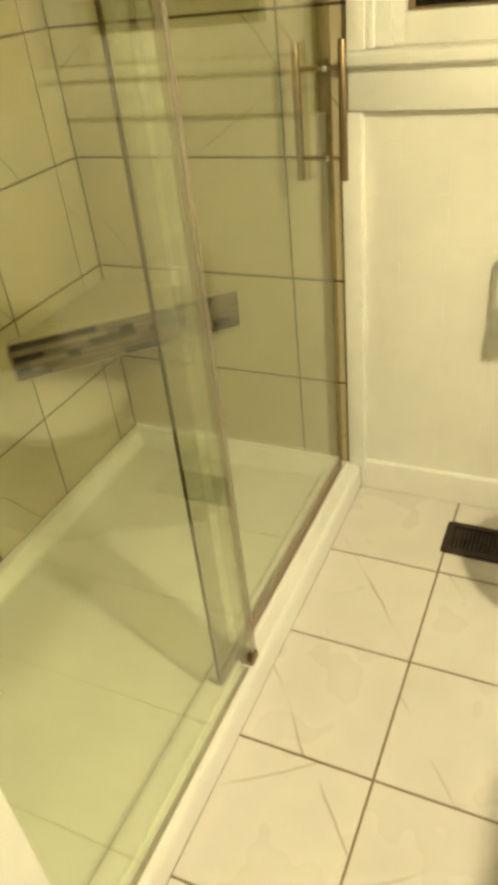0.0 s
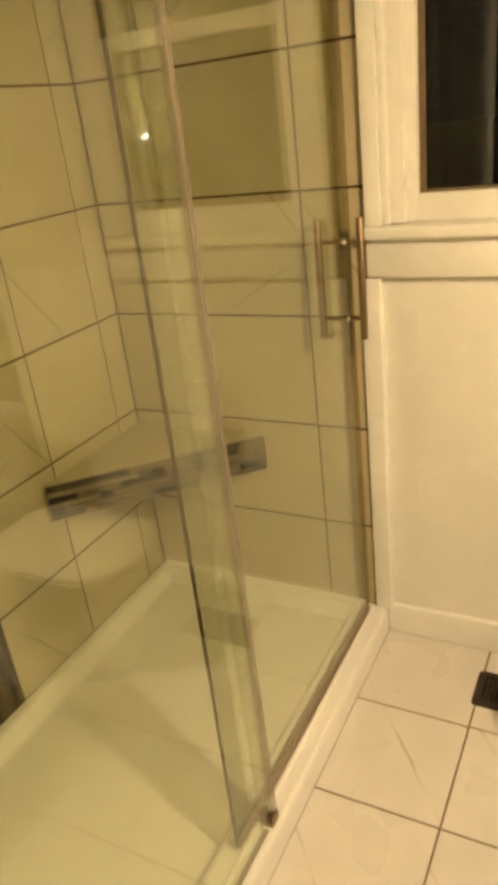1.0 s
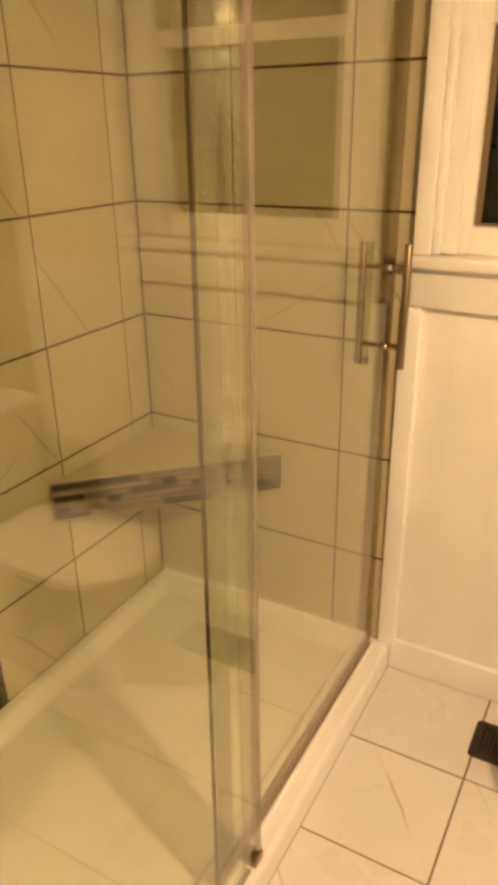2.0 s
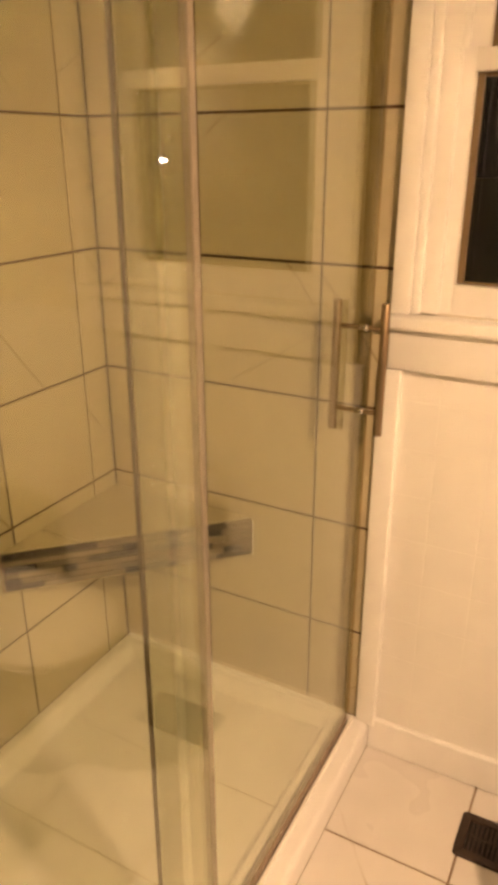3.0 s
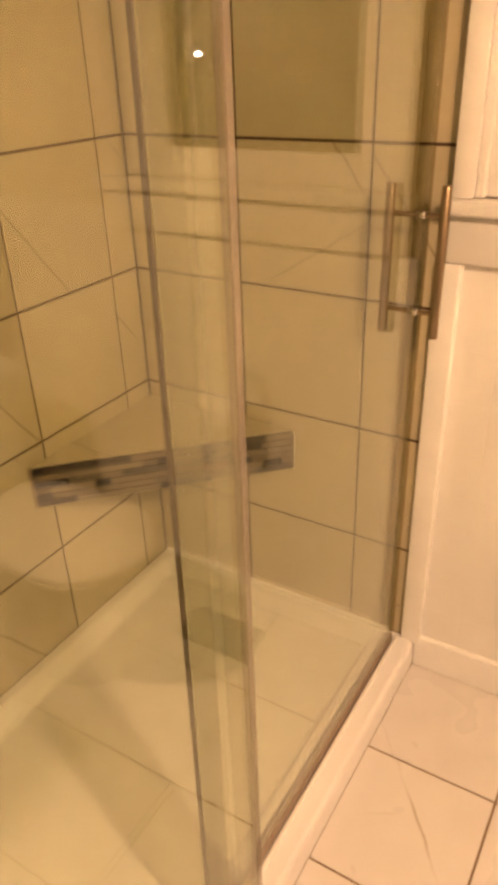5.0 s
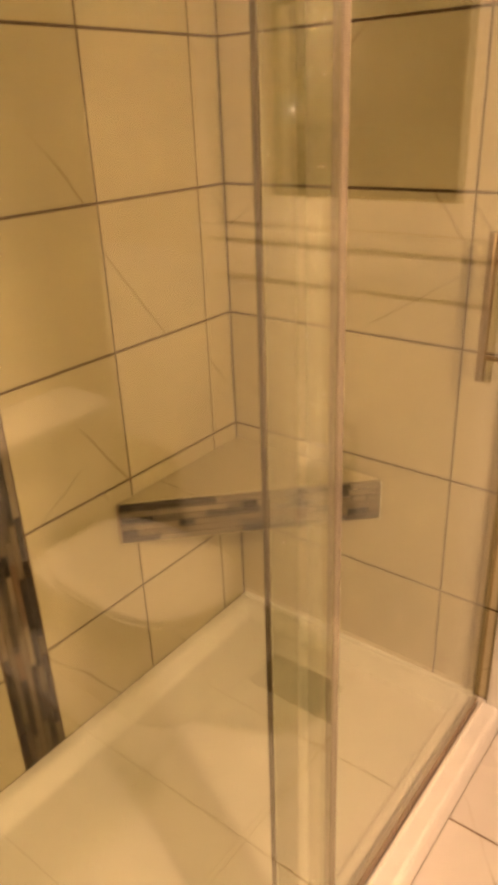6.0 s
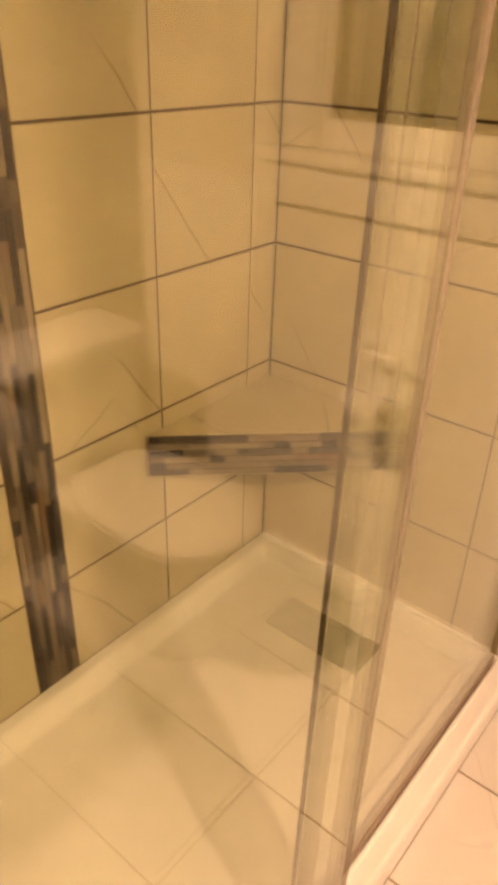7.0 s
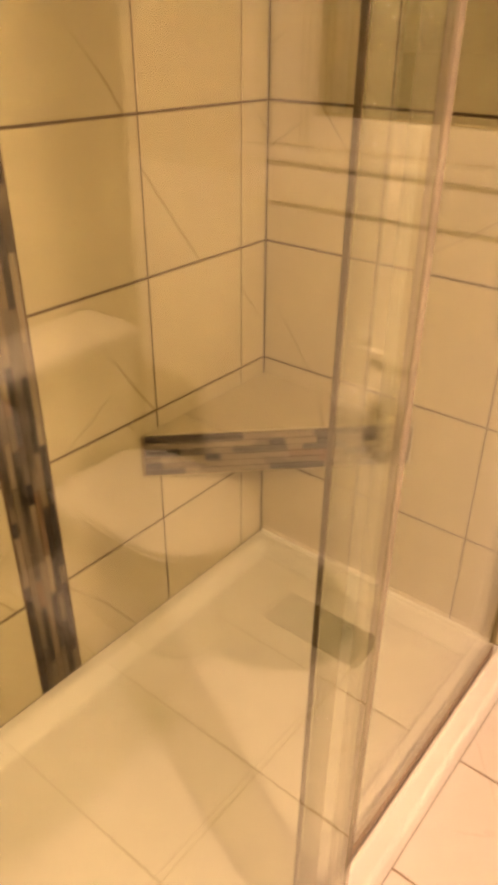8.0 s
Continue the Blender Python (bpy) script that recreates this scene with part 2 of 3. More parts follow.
def thing(name, at, label, category, group=""):
    ob = new(name)
    ob.location = at
    ob.empty_display_size = 0.1
    ORIGIN[ob.name] = Vector(at)
    return tagged(ob, label, category, group)


def part(name, bm, mat, parent, label="", smooth=None):
    """A mesh built in place, linked as one object under a thing or a part."""
    o = ORIGIN[parent.name]
    bm.transform(Matrix.Translation(-o))
    ob = new(name, finish(bm, name, mat, smooth))
    ob.parent = parent
    ORIGIN[ob.name] = o
    return tagged(ob, label)


def solid(name, bm, mat, label="", category="", kind="", smooth=None):
    """A mesh of its own at top level, built in place."""
    ob = new(name, finish(bm, name, mat, smooth))
    ORIGIN[ob.name] = Vector((0, 0, 0))
    return tagged(ob, label, category, "", kind)


PIECES = {}


def piece_mesh(w, h, t, mat, edge=0.0012):
    """A flat piece with eased edges: w by h, its face t in front of its back; shared by pieces of one size."""
    key = (round(w, 4), round(h, 4), round(t, 4), mat.name, edge)
    if key not in PIECES:
        a, b, e = w / 2, h / 2, edge
        v = []
        for z, i in ((0, 0), (t - e, 0), (t, e)):
            v += [(-a + i, -b + i, z), (a - i, -b + i, z), (a - i, b - i, z), (-a + i, b - i, z)]
        f = [(8, 9, 10, 11)]
        for s in (0, 4):
            f += [(s + i, s + (i + 1) % 4, s + 4 + (i + 1) % 4, s + 4 + i) for i in range(4)]
        me = bpy.data.meshes.new("piece")
        me.from_pydata(v, [], f)
        me.materials.append(mat)
        PIECES[key] = me
    return PIECES[key]


def piece(name, mesh, parent, place, u, v, flip=False):
    """Places a piece: its middle at place, u along its width, v along its height."""
    u, v = Vector(u).normalized(), Vector(v).normalized()
    n = u.cross(v)
    if flip:
        u, v = -u, -v
    m = Matrix((u, v, n)).transposed().to_4x4()
    m.translation = Vector(place) - ORIGIN[parent.name]
    ob = new(name, mesh)
    ob.parent = parent
    ob.matrix_basis = m
    return ob


# ---- room shell ----
floor = solid("floor", box(0.8, ROOM_X, ROOM_Y, 0.01, -0.12, -0.003), M_FLOOR_GROUT, "bathroom floor of square marble-look porcelain tiles with dark joints", "floor", "structure")
sub_floor = solid("floor_under_shower", box(-0.12, 0.8, ROOM_Y, 0.01, -0.12, -0.004), M_FLOOR_GROUT, "plain floor under the shower tray and behind it", "floor", "structure")
ceiling = solid("ceiling", box(-0.12, ROOM_X + 0.12, ROOM_Y - 0.12, 0.16, ROOM_Z, ROOM_Z + 0.1), M_CEIL, "plain off-white painted ceiling", "ceiling", "structure")
wall_west = solid("wall_west", box(-0.12, -0.012, ROOM_Y, 0.16, -0.003, ROOM_Z), M_PAINT, "long shower wall of square marble-look tiles with a mosaic stripe", "wall", "structure")
wall_east = solid("wall_east", box(ROOM_X, ROOM_X + 0.12, ROOM_Y, 0.16, -0.003, ROOM_Z), M_PAINT, "plain cream painted wall behind the toilet", "wall", "structure")
# unseen wall; its dark colour stands for unlit space mirrored in the window
wall_south = solid("wall_south", box(-0.12, ROOM_X + 0.12, ROOM_Y - 0.12, ROOM_Y, -0.003, ROOM_Z), M_SHADED_PAINT, "plain unseen wall, coloured dark brown to stand for an unlit room", "wall", "structure")

WX0, WX1, WZ0, WZ1 = 0.8495, 1.5605, 1.195, 2.06   # window opening
bm = box(-0.012, WX0, 0.012, 0.16, -0.003, ROOM_Z)
box(WX1, ROOM_X, 0.012, 0.16, -0.003, ROOM_Z, bm=bm)
box(WX0, WX1, 0.012, 0.16, -0.003, WZ0, bm=bm)
box(WX0, WX1, 0.012, 0.16, WZ1, ROOM_Z, bm=bm)
wall_north = solid("wall_north", bm, M_PAINT, "end wall, tiled inside the shower and panelled with white tileboard beside it", "wall", "structure")

# the stub wall that closes the shower at its near end, with an eased white corner
bm = box(-0.012, 0.80, NEAR_Y - 0.115, NEAR_Y, -0.003, ROOM_Z)
bmesh.ops.bevel(bm, geom=[e for e in bm.edges if all(v.co.x > 0.7 for v in e.verts) and abs(e.verts[0].co.z - e.verts[1].co.z) > 1], offset=0.012, segments=4, affect="EDGES", profile=0.5)
stub = solid("wall_stub", bm, M_TRIM, "white painted stub wall at the end of the shower", "wall", "structure", smooth=35)

# grout beds behind the shower tiles
part("grout_bed", box(-0.012, -0.0022, NEAR_Y, 0.0, 0.075, ROOM_Z), M_GROUT, wall_west, "dark grey-brown grout")
part("grout_bed", box(-0.002, 0.7895, 0.0022, 0.012, 0.075, ROOM_Z), M_GROUT, wall_north, "dark grey-brown grout")

# tileboard below and beside the window: shallow squares
bm = box(0.79, ROOM_X, 0.0090, 0.012, 0.0, 1.1)
P = 0.115
board = []
for i in range(-1, 11):
    for k in range(0, 10):
        x0, x1 = max(0.908 + P * i, 0.80), min(0.908 + P * (i + 1), ROOM_X)
        z0, z1 = max(0.999 - P * k, 0.0), min(0.999 - P * (k - 1), 1.13)
        if x1 - x0 > 0.01 and z1 - z0 > 0.01:
            board.append((x0 + 0.0011, x1 - 0.0011, z0 + 0.0011, z1 - 0.0011))
verts, faces = [], []
for x0, x1, z0, z1 in board:
    s = len(verts)
    for y, i in ((0.0090, 0.0), (0.0086, 0.0012)):
        verts += [(x0 + i, y, z0 + i), (x1 - i, y, z0 + i), (x1 - i, y, z1 - i), (x0 + i, y, z1 - i)]
    faces += [(s + 4, s + 5, s + 6, s + 7)] + [(s + i, s + (i + 1) % 4, s + 4 + (i + 1) % 4, s + 4 + i) for i in range(4)]
me = bpy.data.meshes.new("tileboard_squares")
me.from_pydata(verts, [], faces)
bm.from_mesh(me)
part("tileboard", bm, M_BOARD, wall_north, "cream painted tileboard scored in squares")

# trim
solid("baseboard", box(0.8055, ROOM_X, -0.006, 0.0095, 0.0, 0.101, bevel=0.005, seg=3), M_TRIM, "white gloss painted baseboard along the window wall", "baseboard", "structure", smooth=35)
solid("trim", box(0.770, 0.8205, -0.0125, 0.0085, 0.079, 1.069, bevel=0.004, seg=3), M_TRIM, "white gloss painted upright board between tiles and panelling", "trim", "structure", smooth=35)

# ---- window ----
window = thing("window_1", (1.2, 0.0, WZ0), "white double-hung window, dark with night outside", "window")
window["kind"] = "structure"
ORIGIN[window.name] = Vector((1.2, 0.0, WZ0))
CX0, CX1 = 0.79, 1.62
for x0, x1 in ((CX0, 0.830), (CX1 - 0.040, CX1)):
    part("casing", box(x0, x1, -0.021, 0.012, 1.1925, WZ1 + 0.06, bevel=0.003), M_TRIM, window, smooth=35)
part("casing", box(0.8305, CX1 - 0.0405, -0.021, 0.012, WZ1 - 0.005, WZ1 + 0.06, bevel=0.003), M_TRIM, window, smooth=35)
for x in (0.840, 1.570):
    part("bead", box(x - 0.0095, x + 0.0095, -0.013, 0.012, 1.193, WZ1 - 0.006, bevel=0.005, seg=3), M_TRIM, window, "rounded window stop", smooth=40)
for x0, x1 in ((0.850, 0.884), (1.469, 1.560)):
    part("jamb", box(x0, x1, -0.002, 0.15, 1.1955, WZ1 - 0.0055, bevel=0.002), M_TRIM, window, smooth=35)
part("head_jamb", box(0.8845, 1.4685, -0.002, 0.15, WZ1 - 0.03, WZ1 - 0.006, bevel=0.002), M_TRIM, window, smooth=35)
part("window_sill", box(0.783, 1.642, -0.042, 0.011, 1.163, 1.192, bevel=0.007, seg=3), M_TRIM, window, "white painted window stool", smooth=35)
part("outer_sill", box(0.8845, 1.4685, 0.0115, 0.15, 1.1955, 1.199), M_TRIM, window)
part("apron", box(CX0, CX1, -0.0165, 0.0085, 1.0715, 1.1625, bevel=0.003), M_TRIM, window, "white board under the stool", smooth=35)


def sash(name, y0, y1, z0, z1, bottom, top, stile):
    s = part(name, box(0.8845, 0.8845 + stile, y0, y1, z0, z1, bevel=0.0012), M_TRIM, window, "white painted sash", smooth=35)
    part("stile", box(1.4685 - stile, 1.4685, y0, y1, z0, z1, bevel=0.0012), M_TRIM, s, smooth=35)
    part("bottom_rail", box(0.8847 + stile, 1.4683 - stile, y0, y1, z0, z0 + bottom, bevel=0.0012), M_TRIM, s, smooth=35)
    part("top_rail", box(0.8847 + stile, 1.4683 - stile, y0, y1, z1 - top, z1, bevel=0.0012), M_TRIM, s, smooth=35)
    yp = y1 - 0.009
    a, b, c, d = 0.8847 + stile, 1.4683 - stile, z0 + bottom, z1 - top
    for x0, x1, q0, q1 in ((a, a + 0.014, c, d), (b - 0.014, b, c, d), (a + 0.0145, b - 0.0145, c, c + 0.006), (a + 0.0145, b - 0.0145, d - 0.008, d)):
        part("glazing_bead", box(x0, x1, yp - 0.012, yp - 0.002, q0, q1, bevel=0.0015), M_GLAZING, s, "brown glazing bead")
    g = part("pane", box(a + 0.001, b - 0.001, yp, yp + 0.004, c + 0.001, d - 0.001), M_WINDOW_GLASS, s, "clear window pane")
    g.visible_shadow = False
    return s


for x0, x1 in ((0.8845, 0.892), (1.461, 1.4685)):
    part("blind_stop", box(x0, x1, 0.100, 0.148, 1.1995, WZ1 - 0.0305, bevel=0.002), M_TRIM, window, "outer window stop", smooth=35)
sash("lower_sash", 0.010, 0.055, 1.1995, 1.683, 0.056, 0.038, 0.024)
sash("upper_sash", 0.056, 0.096, 1.650, WZ1 - 0.031, 0.036, 0.045, 0.036)
part("sash_lock", box(1.17, 1.24, 0.015, 0.045, 1.6835, 1.697, bevel=0.004), M_NICKEL, window, "small metal sash lock")

# ---- shower tray ----
tray = thing("shower_tray", (0.4, -0.7, 0.0), "white acrylic shower tray with a raised curb", "shower tray")


def smooth_step(a, b, v):
    v = min(max((v - a) / (b - a), 0.0), 1.0)
    return v * v * (3 - 2 * v)


def tray_height(x, y):
    wall = min(x, -y, y - NEAR_Y)
    z = 0.034 + 0.010 * min(max(math.hypot((x - 0.36) / 0.5, (y + 0.75) / 0.8), 0), 1)
    z = max(z, 0.084 - 0.047 * smooth_step(0.020, 0.068, wall))
    return max(z, 0.080 - 0.043 * smooth_step(0.0, 0.036, 0.712 - x)) if x < 0.712 else max(0.080, z)


xs = [i * 0.008 for i in range(93)] + [0.742, 0.755, 0.77, 0.782, 0.792]
ys = [NEAR_Y + 0.0005 + i * (-NEAR_Y - 0.001) / 150 for i in range(151)]
bm = bmesh.new()
grid = [[bm.verts.new((x + 0.0005, y, tray_height(x, y))) for y in ys] for x in xs]
for dx, z in ((0.7985, 0.0785), (0.8015, 0.074), (0.8035, 0.066), (0.8045, 0.055), (0.8045, 0.0005)):
    grid.append([bm.verts.new((dx, y, z)) for y in ys])
for a, c in zip(grid, grid[1:]):
    for i in range(len(ys) - 1):
        bm.faces.new((a[i], a[i + 1], c[i + 1], c[i]))
part("basin", bm, M_ACRYLIC, tray, smooth=60)
bead = [(math.sin(a * math.pi / 10), math.cos(a * math.pi / 10)) for a in range(6)]
part("caulk", loft([[(x, -0.0005, 0.0835)] + [(x, -0.0005 - 0.009 * p, 0.0835 + 0.011 * q) for p, q in bead] for x in (0.008, 0.735)]), M_ACRYLIC, tray, "white caulk bead along the tiles", smooth=60)
part("guide_rail", box(0.7565, 0.766, NEAR_Y + 0.003, -0.014, 0.0805, 0.0875, bevel=0.002), M_TRIM, tray, "low white rail along the curb", smooth=35)

# ---- shower glass ----
TOP = 2.02
panel = thing("fixed_glass_panel", (PANEL_X, -1.1, 0.08), "fixed clear glass shower panel with a cloudy vinyl edge strip", "glass panel")
S_Y = -0.7735
part("pane", box(PANEL_X - 0.008, PANEL_X, NEAR_Y + 0.002, S_Y, 0.084, TOP), M_GLASS, panel, "clear faintly green glass")
part("edge_strip", box(PANEL_X - 0.0105, PANEL_X - 0.0085, S_Y - 0.043, S_Y, 0.09, TOP), M_SEAL, panel, "cloudy vinyl strip")
part("edge_lip", box(PANEL_X - 0.0105, PANEL_X + 0.0025, S_Y + 0.0005, S_Y + 0.0125, 0.084, TOP, bevel=0.0012), M_SEAL_EDGE, panel, "grey vinyl lip", smooth=35)
part("bottom_seal", box(PANEL_X - 0.0095, PANEL_X + 0.0015, NEAR_Y + 0.002, S_Y - 0.03, 0.0803, 0.0838), M_SEAL_EDGE, panel, "grey bottom seal")
clip = part("corner_clip", box(PANEL_X - 0.044, PANEL_X + 0.008, S_Y - 0.022, S_Y + 0.009, 0.0805, 0.090, bevel=0.002), M_NICKEL, panel, "small metal door guide", smooth=35)
part("jaw", box(PANEL_X + 0.003, PANEL_X + 0.009, S_Y - 0.018, S_Y + 0.008, 0.0905, 0.106, bevel=0.002), M_NICKEL, clip, smooth=35)
part("jaw", box(PANEL_X - 0.026, PANEL_X - 0.012, S_Y - 0.020, S_Y + 0.006, 0.0905, 0.108, bevel=0.002), M_NICKEL, clip, smooth=35)

door = thing("sliding_glass_door", (DOOR_X, -0.45, 0.088), "closed sliding clear glass shower door with a bar handle", "shower door")
D_Y = -0.8695
part("pane", box(DOOR_X - 0.008, DOOR_X, D_Y + 0.003, -0.042, 0.1105, TOP), M_GLASS, door, "clear faintly green glass")
part("glass_edge", box(DOOR_X - 0.0075, DOOR_X - 0.0008, D_Y - 0.0012, D_Y + 0.0025, 0.09, TOP, bevel=0.0005), M_EDGE, door, "dark green polished glass edge")
part("edge_strip", box(DOOR_X + 0.0005, DOOR_X + 0.0025, D_Y + 0.003, D_Y + 0.054, 0.09, TOP), M_SEAL, door, "cloudy vinyl strip")
part("strike_seal", box(DOOR_X - 0.011, DOOR_X + 0.003, -0.0415, -0.0345, 0.09, TOP, bevel=0.002), M_CLEAR, door, "clear vinyl strike seal", smooth=35)
part("bottom_sweep", box(DOOR_X - 0.0095, DOOR_X + 0.0015, D_Y + 0.004, -0.030, 0.081, 0.110, bevel=0.001), M_SWEEP, door, "grey vinyl sweep")
H_Y, H_Z0, H_Z1 = -0.0845, 0.941, 1.227
handle = part("handle", rod((0.797, H_Y, H_Z0), (0.797, H_Y, H_Z1), 0.0092, 24, 0.0012), M_NICKEL, door, "brushed nickel ladder-style bar handle", smooth=40)
part("inner_bar", rod((0.692, H_Y, H_Z0), (0.692, H_Y, H_Z1), 0.0092, 24, 0.0012), M_NICKEL, handle, smooth=40)
for z in (0.990, 1.173):
    part("standoff", rod((0.692, H_Y, z), (DOOR_X - 0.0085, H_Y, z), 0.0048, 16), M_NICKEL, handle, smooth=40)
    part("standoff", rod((DOOR_X + 0.0005, H_Y, z), (0.797, H_Y, z), 0.0048, 16), M_NICKEL, handle, smooth=40)
    part("washer", ball((DOOR_X + 0.0045, H_Y, z), 0.0075), M_CHROME, handle, "round chrome washer", smooth=80)

door.rotation_euler.x = -0.0119   # it hangs a little out of plumb
# band added on the tiles in place of the door seal's dark edge
strike = solid("seal_band", box(DOOR_X - 0.046, DOOR_X - 0.004, -0.004, -0.0005, 0.0845, TOP, bevel=0.001), M_SEAL_BAND, "smoky clear band on the shower tiles, standing in for the door's edge seal", "seal strip", "structure", smooth=35)

# ---- corner seat ----
BZ0, BZ1 = 0.509, 0.6145
seat = thing("corner_seat", (0.15, -0.15, BZ0), "triangular corner shower seat, marble-look top and mosaic front edge", "shower seat")
A, B = (0.0, -0.465), (0.463, 0.0)
part("core", prism([(0.0005, -0.0005), (0.0005, A[1] + 0.010), (B[0] - 0.010, -0.0005)], BZ0, BZ1 - 0.0125), M_GROUT, seat, "dark grout")
part("soffit", prism([(0.0005, -0.0005), (0.0005, A[1] + 0.011), (B[0] - 0.011, -0.0005)], BZ0 - 0.004, BZ0 - 0.0005), M_WALL_TILE, seat)
JOINT = -0.311
slope = (B[0] - A[0]) / (B[1] - A[1])
A, B = (0.0, A[1] + 0.0165), (B[0] - 0.0165, 0.0)
part("top_tile", prism([(0.001, -0.001), (0.001, JOINT + 0.0018), ((JOINT + 0.0018 - A[1]) * slope, JOINT + 0.0018), (B[0], -0.001)], BZ1 - 0.011, BZ1, bevel=0.0012), M_WALL_TILE, seat)
part("top_tile", prism([(0.001, JOINT - 0.0018), (0.001, A[1]), ((JOINT - 0.0018 - A[1]) * slope, JOINT - 0.0018)], BZ1 - 0.011, BZ1, bevel=0.0012), M_WALL_TILE, seat)
part("top_grout", prism([(0.001, -0.001), (0.001, A[1] + 0.006), (B[0] - 0.006, -0.001)], BZ1 - 0.0124, BZ1 - 0.0025), M_GROUT, seat)
A, B = (0.0, -0.465), (0.463, 0.0)
U = Vector((B[0] - A[0], B[1] - A[1], 0)).normalized()
N = Vector((U.y, -U.x, 0))
FACE = Vector((A[0], A[1] + 0.010, 0))
LENGTH = (Vector((B[0] - 0.010, 0, 0)) - FACE).length
for s, mat in ((0.004, M_NICKEL), (LENGTH - 0.004, M_CHROME)):
    p = FACE + U * s
    part("edge_trim", loft([[p + U * a + N * b + Vector((0, 0, z)) for a, b in ((-0.002, -0.006), (0.002, -0.006), (0.002, 0.007), (-0.002, 0.007))] for z in (BZ0 - 0.003, BZ1 - 0.001)]), mat, seat, "thin metal edge trim")

# ---- paper holder on the window wall ----
holder = thing("toilet_paper_holder", (1.272, 0.008, 0.786), "white toilet paper holder with a bent arm on the tileboard", "paper holder")
part("wall_plate", rod((1.272, 0.0005, 0.786), (1.272, 0.008, 0.786), 0.024, 28, 0.002), M_PLASTIC, holder, smooth=40)
bend = [(1.272, -0.000, 0.786), (1.272, -0.036, 0.786), (1.270, -0.046, 0.786), (1.262, -0.050, 0.786), (1.184, -0.050, 0.786), (1.175, -0.050, 0.782), (1.171, -0.050, 0.773),
        (1.170, -0.050, 0.665), (1.171, -0.050, 0.653), (1.178, -0.050, 0.646), (1.298, -0.050, 0.645)]
part("arm", tube(bend, 0.0078, 14), M_PLASTIC, holder, smooth=60)
roll = thing("toilet_roll", (1.237, -0.050, 0.645), "roll of white toilet paper with a hanging sheet", "toilet roll")
part("roll", rod((1.186, -0.050, 0.645), (1.288, -0.050, 0.645), 0.046, 40, 0.003), M_PAPER, roll, smooth=40)
part("core", rod((1.1855, -0.050, 0.645), (1.2885, -0.050, 0.645), 0.019, 24), M_CARD, roll, "brown cardboard core", smooth=40)
bm = bmesh.new()
rows = []
for i in range(15):
    a = i / 14
    y, z = -0.0968 - 0.003 * math.sin(a * 3.0), 0.645 - 0.050 * a
    rows.append([bm.verts.new((1.187 + 0.100 * j / 6, y + 0.0015 * math.sin(j * 1.7 + a * 4), z)) for j in range(7)])
for a, c in zip(rows, rows[1:]):
    for j in range(6):
        bm.faces.new((a[j], a[j + 1], c[j + 1], c[j]))
bmesh.ops.solidify(bm, geom=bm.faces[:], thickness=0.0008)
part("sheet", bm, M_PAPER, roll, smooth=50)

# ---- floor vent ----
vent = thing("floor_vent", (1.237, -0.157, 0.0), "dark bronze metal floor register set in the tiles", "floor vent")
VX0, VX1, VY0, VY1 = 1.088, 1.385, -0.222, -0.090
# no opening is cut: a near-black plate paints the shade below the slats
part("well", box(VX0 + 0.02, VX1 - 0.02, VY0 + 0.02, VY1 - 0.02, 0.0003, 0.0012), M_DUCT_SHADE, vent, "flat dark plate standing in for the shaded duct")


def rounded(x0, x1, y0, y1, r, z):
    pts = []
    for cx, cy, a0 in ((x1 - r, y1 - r, 0), (x0 + r, y1 - r, 90), (x0 + r, y0 + r, 180), (x1 - r, y0 + r, 270)):
        pts += [(cx + r * math.cos(radians(a0 + 18 * i)), cy + r * math.sin(radians(a0 + 18 * i)), z) for i in range(6)]
    return pts


def inset(d, r, z):
    return rounded(VX0 + d, VX1 - d, VY0 + d, VY1 - d, r, z)


part("frame", loft([inset(0.0, 0.012, 0.0004), inset(0.0005, 0.012, 0.0035), inset(0.004, 0.009, 0.006), inset(0.022, 0.003, 0.006), inset(0.0235, 0.002, 0.0014)], cap=False), M_BRONZE, vent, smooth=35)
part("crossbar", box(VX0 + 0.024, VX1 - 0.024, (VY0 + VY1) / 2 - 0.003, (VY0 + VY1) / 2 + 0.003, 0.0015, 0.0055, bevel=0.001), M_BRONZE, vent)
slat = box(VX0 + 0.028, VX0 + 0.033, VY0 + 0.023, VY1 - 0.023, 0.0013, 0.0052, bevel=0.001)
first = part("slat", slat, M_BRONZE, vent)
for i in range(1, 23):
    s = new("slat", first.data)
    s.parent = vent
    s.location = (i * 0.0108, 0, 0)

# ---- toilet ----
toilet = thing("toilet", (1.75, -0.40, 0.0), "white two-piece toilet with its lid closed, against the wall", "toilet")
TY = -0.40


def oval(front, back, half, z, y=TY, power=2.3, count=48):
    """An egg-shaped outline that points towards the shower."""
    pts = []
    mid = front + half * 1.18
    for i in range(count):
        a = 2 * math.pi * i / count
        c, s = math.cos(a), math.sin(a)
        rx = (mid - front) if c < 0 else (back - mid)
        p = 2.0 if c < 0 else power + 1.2
        pts.append((mid + rx * math.copysign(abs(c) ** (2 / p), c), y + half * math.copysign(abs(s) ** (2 / p), s), z))
    return pts


rings = [oval(1.42, 2.00, 0.115, 0.0), oval(1.415, 2.00, 0.12, 0.012), oval(1.43, 1.99, 0.105, 0.06), oval(1.44, 1.97, 0.10, 0.14), oval(1.40, 1.94, 0.125, 0.22),
         oval(1.345, 1.92, 0.155, 0.30), oval(1.325, 1.90, 0.166, 0.355), oval(1.322, 1.90, 0.168, 0.378), oval(1.330, 1.895, 0.162, 0.385)]
part("bowl", loft(rings), M_CHINA, toilet, smooth=50)
